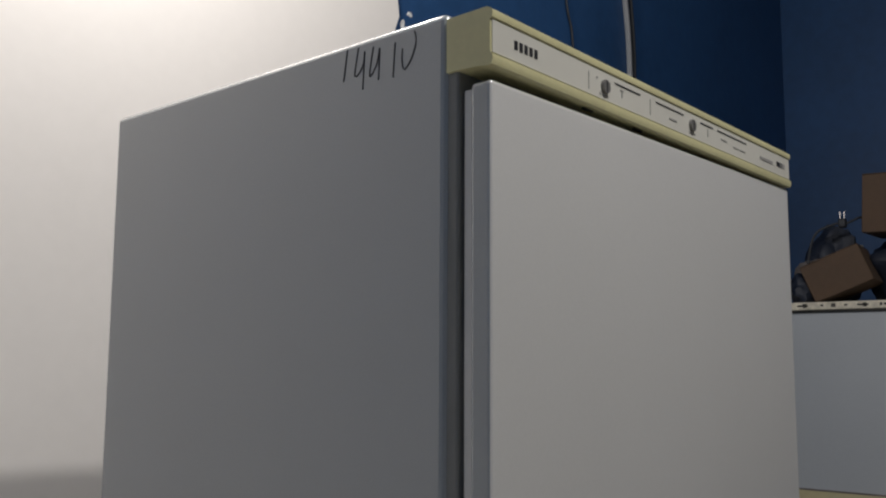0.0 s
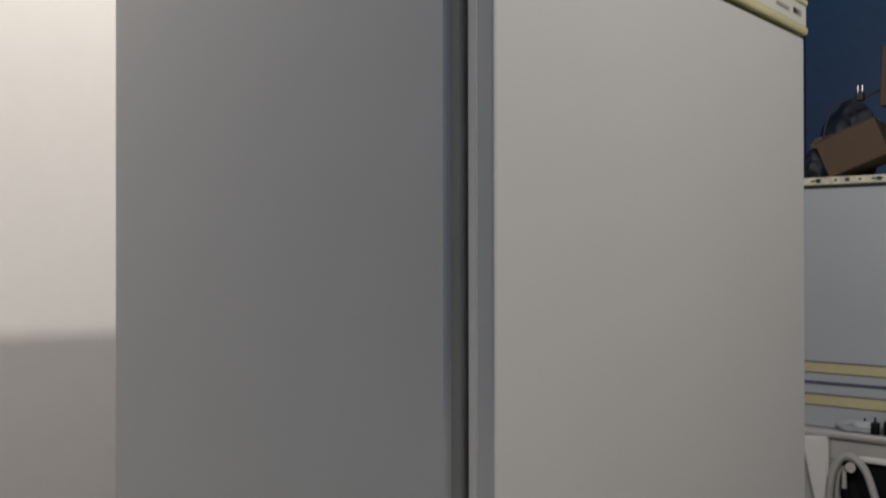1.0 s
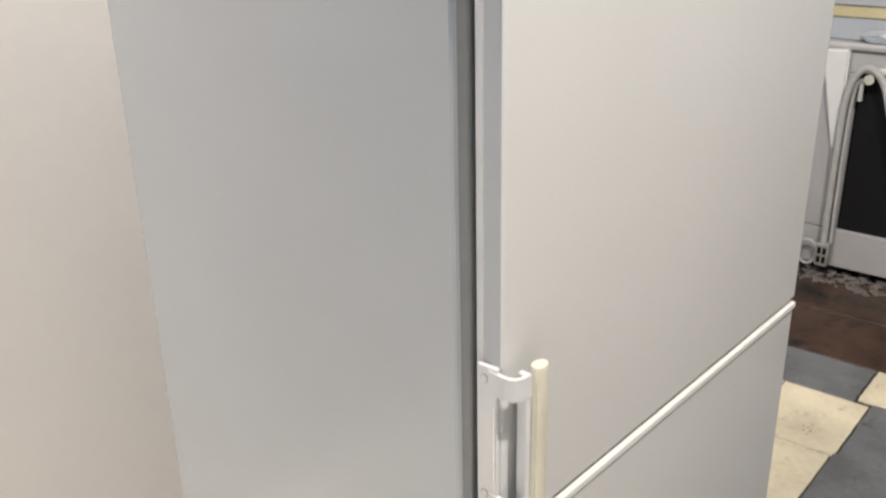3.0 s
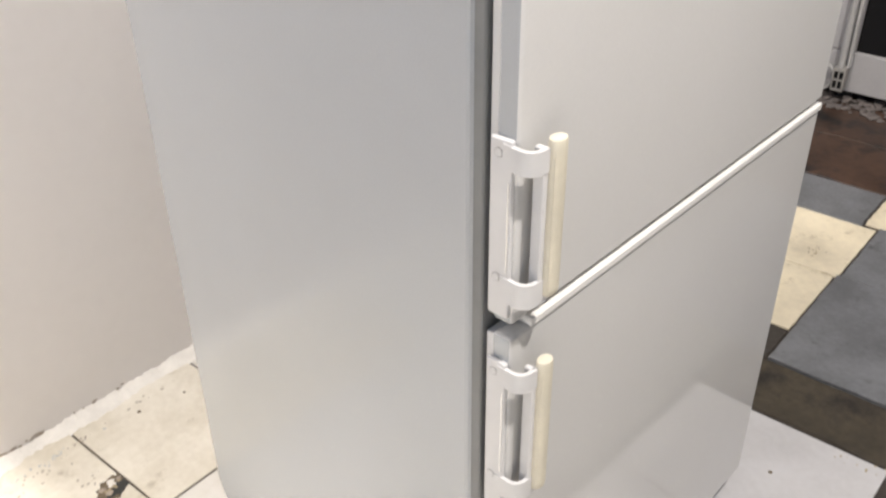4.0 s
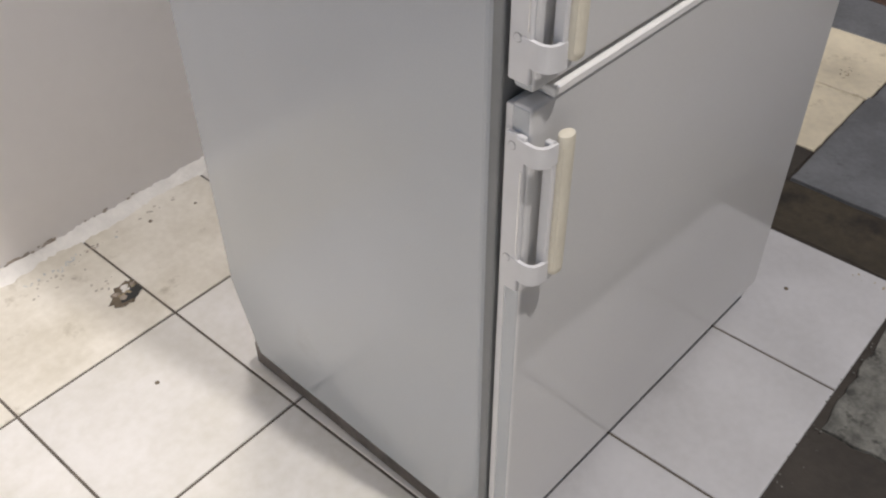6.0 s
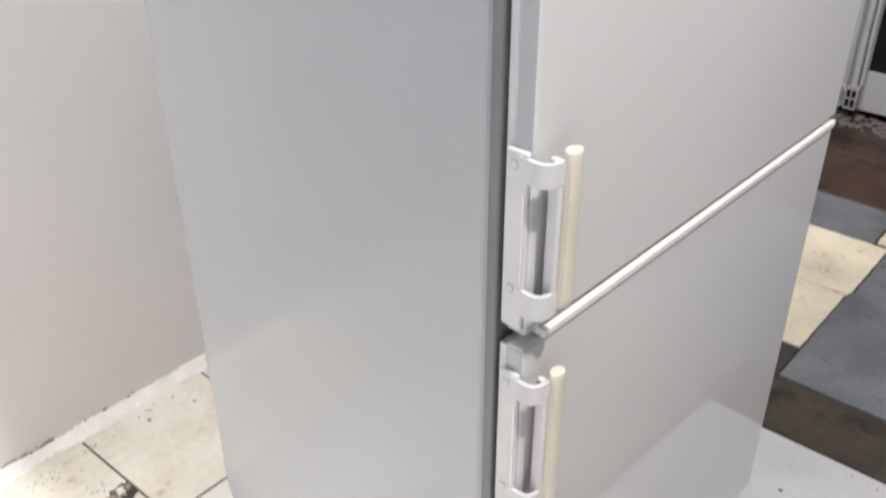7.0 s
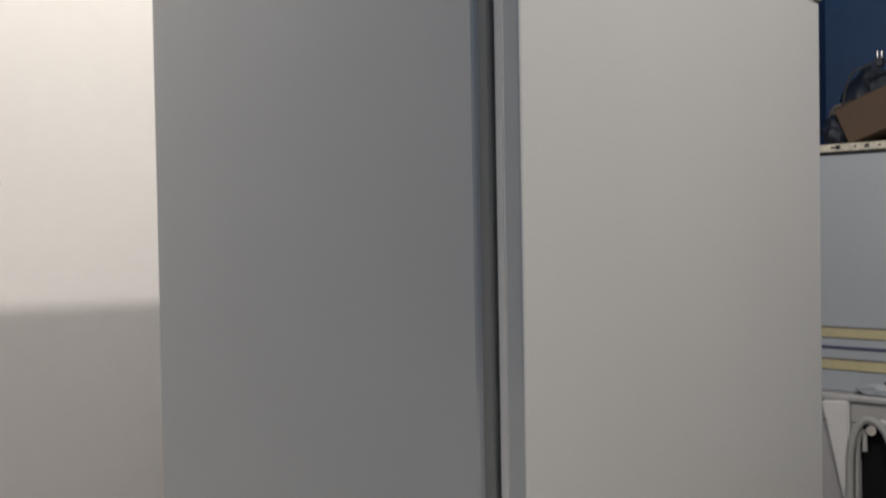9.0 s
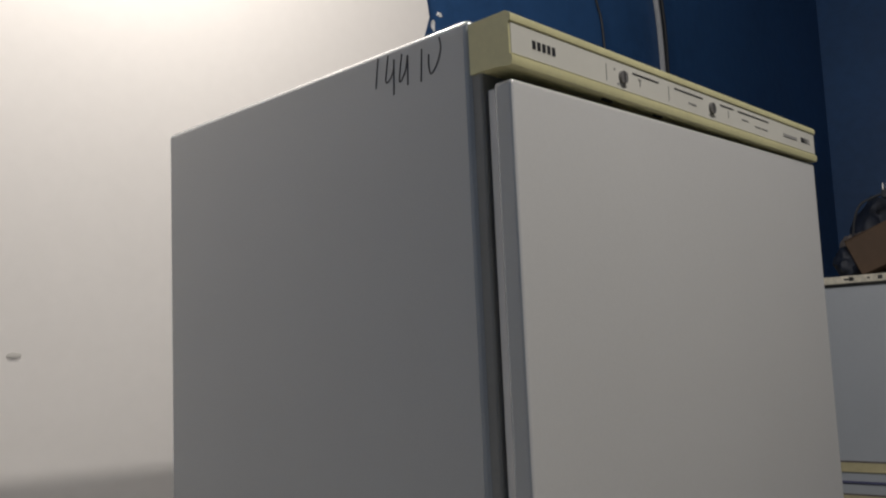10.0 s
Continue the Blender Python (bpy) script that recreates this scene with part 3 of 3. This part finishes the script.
crumple("bag", (2.72, 0.44, 1.516), (0.09, 0.085, 0.145), BAG, "tall slack dark bag behind a tipped box", "bag", 21)
crumple("rag", (2.60, 0.475, 1.516), (0.06, 0.07, 0.085), RAG, "crumpled grey-brown rag on the cabinet", "rag", 14)
lead = thing("power_cable", (2.60, 0.42, 1.516), "loose dark power cable with a two-pin plug", "cable")
LINV = Matrix.Translation((-2.60, -0.42, -1.516))
for pts in ([(2.56, 0.49, 1.60), (2.56, 0.475, 1.70), (2.57, 0.455, 1.755), (2.58, 0.42, 1.775), (2.585, 0.385, 1.785)],
            [(2.585, 0.385, 1.772), (2.60, 0.35, 1.79), (2.62, 0.32, 1.80), (2.64, 0.27, 1.76)]):
    ob = part("lead", tube(B(), pts, 0.0042, 8, 8), CABLE, lead)
    ob.matrix_parent_inverse = LINV
ob = part("plug", box(B(), 2.57, 2.60, 0.364, 0.388, 1.768, 1.798, 0.006, 3), CABLE, lead)
ob.matrix_parent_inverse = LINV
for y in (0.3695, 0.3825):
    ob = part("pin", cyl(B(), (2.585, y, 1.798), (2.585, y, 1.820), 0.0022, n=10), CHROME, lead)
    ob.matrix_parent_inverse = LINV

# ---------------------------------------------------------------- wires on the blue wall
wy = WALL_Y + 0.004


def wire(name, pts, r, m, label):
    t = thing(name, pts[0], label, "cable")
    ob = part("run", tube(B(), [Vector(p) - Vector(pts[0]) for p in pts], r, 8, 8), m, t)
    return t


wire("wall_cable", [(2.20, wy, 3.08), (2.205, wy, 2.8), (2.22, wy, 2.6), (2.245, wy, 2.42), (2.25, wy, 2.2), (2.25, wy, 1.6)], 0.010, CONDUIT, "grey flexible conduit hanging down the blue wall")
wire("wall_cable", [(2.23, wy, 3.08), (2.25, wy, 2.8), (2.265, wy, 2.6), (2.285, wy, 2.42), (2.285, wy, 2.2), (2.285, wy, 1.6)], 0.007, CABLE, "dark cable hanging down the blue wall")
wire("wall_cable", [(1.79, wy, 3.08), (1.80, wy, 2.6), (1.83, wy, 2.42), (1.86, wy, 2.33), (1.87, wy, 2.1), (1.87, wy, 1.6)], 0.0035, CABLE, "thin dark wire on the blue wall")
wire("wall_cable", [(1.26, wy, 2.45), (1.29, wy, 2.345), (1.36, wy, 2.325), (1.43, wy, 2.345), (1.46, wy, 2.45)], 0.004, CABLE, "looped thin dark wire on the blue wall")

# ---------------------------------------------------------------- lamps above


def lamp(place, label):
    t = thing("ceiling_lamp", (place[0], place[1], CEIL_Z), label, "lamp", "bare bulbs")
    top = CEIL_Z
    part("rose", cyl(B(), (0, 0, -0.02), (0, 0, 0), 0.045, 0.05), PLASTIC, t)
    drop = place[2] + 0.075 - top
    part("flex", cyl(B(), (0, 0, drop), (0, 0, -0.018), 0.004, n=8), CABLE, t)
    part("socket", cyl(B(), (0, 0, drop - 0.03), (0, 0, drop + 0.02), 0.018), PLASTIC, t)
    return t


lamp(KEY, "bare ceiling bulb on a short flex")
lamp(BACK, "bare ceiling bulb hanging near the white wall")

# ---------------------------------------------------------------- floor pieces
XL = [-1.295, -1.17, -0.875, -0.58, -0.285, 0.0, 0.262, 0.550, 0.838]
YL = [-0.242, 0.066, 0.361, 0.653, 0.945]
J = 0.0022


def slab_piece(name, x0, x1, y0, y1, m, z=0.0, thick=0.008, rough_edge=0.0, seed=0, label=""):
    """One tile: a thin slab with an arris, its outline nibbled where it is broken."""
    bm = B()
    rng = random.Random(seed)
    n = 1 if not rough_edge else 14
    ring = []
    corners = [(x0, y0), (x1, y0), (x1, y1), (x0, y1)]
    for i in range(4):
        a, b = corners[i], corners[(i + 1) % 4]
        for k in range(n):
            t = k / n
            ring.append((a[0] + (b[0] - a[0]) * t + rng.uniform(-1, 1) * rough_edge, a[1] + (b[1] - a[1]) * t + rng.uniform(-1, 1) * rough_edge))
    cx, cy = (x0 + x1) / 2, (y0 + y1) / 2
    e = 0.0012
    lo = [bm.verts.new((x, y, z - thick)) for x, y in ring]
    mid = [bm.verts.new((x, y, z - e)) for x, y in ring]
    hi = [bm.verts.new((x + (e if x < cx else -e), y + (e if y < cy else -e), z)) for x, y in ring]
    for a, b in ((lo, mid), (mid, hi)):
        for k in range(len(ring)):
            j = (k + 1) % len(ring)
            bm.faces.new((a[k], a[j], b[j], b[k]))
    bm.faces.new(hi)
    ob = link(name, bm, m, smooth=False)
    ob.parent = floor
    if label:
        ob["label"] = label
    return ob


bed = link("grout_bed", box(B(), XL[0], XL[-1] - 0.004, YL[0] + 0.004, WALL_Y, -0.006, -0.0022), GROUT)
bed.parent = floor
front_bed = link("grout_bed", box(B(), XL[0], -0.004, Y0, YL[0] + 0.004, -0.006, -0.0022), GROUT)
front_bed.parent = floor
seed = 0
for i in range(len(XL) - 1):
    for j in range(len(YL) - 1):
        seed += 1
        old = j == 3 and i in (3, 4, 5)
        slab_piece("tile", XL[i] + J, XL[i + 1] - J, YL[j] + J, YL[j + 1] - J, TILE_OLD if old else (TILE_GREY if j == 0 and i >= 5 else TILE), seed=seed, label="stained white tile" if old else "")
for i in range(5):
    for j in range(10):
        seed += 1
        slab_piece("tile", XL[i] + J, XL[i + 1] - J, YL[0] - 0.295 * (j + 1) + J, YL[0] - 0.295 * j - J, TILE, seed=seed)
# broken-out hole beside a joint, crumbled mortar in it
rng = random.Random(8)


def ragged_disc(cx, cy, rx, ry, z, n, limit):
    bm = B()
    bmesh.ops.create_circle(bm, cap_ends=True, segments=n, radius=1.0)
    for v in bm.verts:
        k = rng.uniform(0.80, 1.12)
        x, y = v.co.x * rx * k, v.co.y * ry * k
        v.co = Vector((cx + min(x, limit), cy + y + 0.25 * x, z))
    return bm


part("chipped_hole", ragged_disc(-0.026, 0.752, 0.036, 0.026, 0.0008, 27, 0.024), DIRT, floor, "broken hole in a tile, brown mortar showing")
part("chipped_hole", ragged_disc(-0.020, 0.745, 0.024, 0.013, 0.0014, 19, 0.018), SEAM, floor)
for k in range(16):
    x, y, r = -0.030 + rng.gauss(0, 0.012), 0.757 + rng.gauss(0, 0.008), rng.uniform(0.002, 0.0055)
    bm = B()
    bmesh.ops.create_icosphere(bm, subdivisions=2, radius=r)
    for v in bm.verts:
        v.co = v.co * (1 + 0.4 * noise.noise(v.co * 300 + Vector((k, 0, 0))))
        v.co = Vector((v.co.x * 1.3 + x, v.co.y + y, v.co.z * 0.4 + 0.0012))
    part("mortar_lump", bm, (MORTAR, GRIME, WORN)[k % 3], floor)

# mixed old tiles towards the far side
PATCHES = [
    ("slab", 0.470, 0.760, -0.60, -0.252, SLAB_DIRTY, 0.002, 0.004), ("slab", 0.765, 1.06, -0.60, -0.256, SLAB_DIRTY, 0.002, 0.003),
    ("dark_tile", 0.846, 0.992, -0.24, 0.55, DARKBROWN, -0.002, 0.002),
    ("grey_slab", 0.998, 1.372, -0.55, 0.042, SLAB, 0.004, 0.0015), ("grey_slab", 1.376, 1.640, -0.55, 0.034, SLAB, 0.003, 0.0015),
    ("dark_tile", 0.998, 1.112, 0.048, 0.55, CONCRETE, -0.001, 0.001),
    ("cream_tile", 1.116, 1.366, 0.048, 0.55, CREAM, 0.0, 0.001), ("cream_tile", 1.370, 1.628, 0.040, 0.245, CREAM, 0.0, 0.001),
    ("cream_tile", 1.370, 1.628, 0.249, 0.55, CREAM, 0.0, 0.001),
    ("grey_slab", 1.634, 1.822, 0.078, 0.55, SLAB, -0.001, 0.002), ("brown_tile", 1.826, 2.10, 0.02, 0.60, BROWN, 0.0, 0.003),
    ("brown_tile", 2.104, 2.36, 0.02, 0.60, BROWN, 0.0, 0.003), ("cream_tile", 1.646, 1.822, -0.06, 0.072, CREAM, 0.0, 0.002),
]
for k, (nm, a, b, c, d, m, z, rg) in enumerate(PATCHES):
    slab_piece(nm, a, b, c, d, m, z, 0.006 + z, rg, 100 + k)
# crumbled mortar along the broken front edge of the tiles
bm = B()
rng = random.Random(21)
for k in range(70):
    x = rng.uniform(0.05, 0.80)
    y = YL[0] - abs(rng.gauss(0, 0.012)) + 0.004
    s = rng.uniform(0.0006, 0.0019)
    bmesh.ops.create_icosphere(bm, subdivisions=1, radius=s, matrix=Matrix.Translation((x, y, s * 0.2)) @ Matrix.Diagonal((rng.uniform(0.7, 1.5), rng.uniform(0.7, 1.4), 0.6, 1)))
tagged(link("crumbs", bm, SLAB_DIRTY), "crumbs of grey mortar along the broken tile edge", "debris", kind="stuff")
bm = B()
for k in range(160):
    x, y = rng.uniform(2.28, 2.42), rng.uniform(0.1, 0.58)
    s = rng.uniform(0.004, 0.014)
    bmesh.ops.create_icosphere(bm, subdivisions=1, radius=s, matrix=Matrix.Translation((x, y, s * 0.3)) @ Matrix.Diagonal((rng.uniform(0.7, 1.8), rng.uniform(0.7, 1.8), 0.5, 1)))
tagged(link("rubble", bm, RAG), "pale rubble and scraps below the washing machine", "debris", kind="stuff")
# specks
for x, y, r in ((0.707, -0.086, 0.004), (0.113, 0.88, 0.004), (0.20, 0.86, 0.003), (-0.11, 0.55, 0.004)):
    part("speck", cyl(B(), (x, y, 0.0), (x, y, 0.0015), r, r * 0.7, 9), DIRT, floor)

# grime caught on the tiles by the wall and on the far tiles: thin crusts of many small flakes
rng = random.Random(31)


def crust(cx, cy, rx, ry, n, m, label):
    bm = B()
    for _ in range(n):
        x, y, r = cx + rng.gauss(0, rx), cy + rng.gauss(0, ry), rng.uniform(0.0006, 0.0026)
        mt = Matrix.Translation((x, y, 0.0002)) @ Matrix.Rotation(rng.uniform(0, 3.1), 4, "Z") @ Matrix.Diagonal((rng.uniform(1, 2.4), 1, 0.25, 1))
        bmesh.ops.create_icosphere(bm, subdivisions=1, radius=r, matrix=mt)
    part("grime_crust", bm, m, floor, label)


crust(-0.060, 0.893, 0.040, 0.005, 34, STAIN, "blue-grey grime crust")
crust(0.000, 0.897, 0.012, 0.004, 12, GRIME, "brown grime crust")
crust(-0.085, 0.870, 0.030, 0.012, 16, STREAK, "pale brown grime crust")
crust(-0.035, 0.800, 0.012, 0.010, 12, STREAK, "brown grime crust")
crust(0.140, 0.905, 0.040, 0.004, 12, STREAK, "pale brown grime crust")
crust(1.450, 0.120, 0.016, 0.010, 16, WORN, "brown grime crust")
crust(0.820, -0.200, 0.012, 0.030, 10, WORN, "brown grime crust")
crumple("plastic_bag", (2.378, 0.335, 0.745), (0.018, 0.055, 0.022), PANEL, "small crumpled pale plastic bag on the washing machine", "bag", 17)
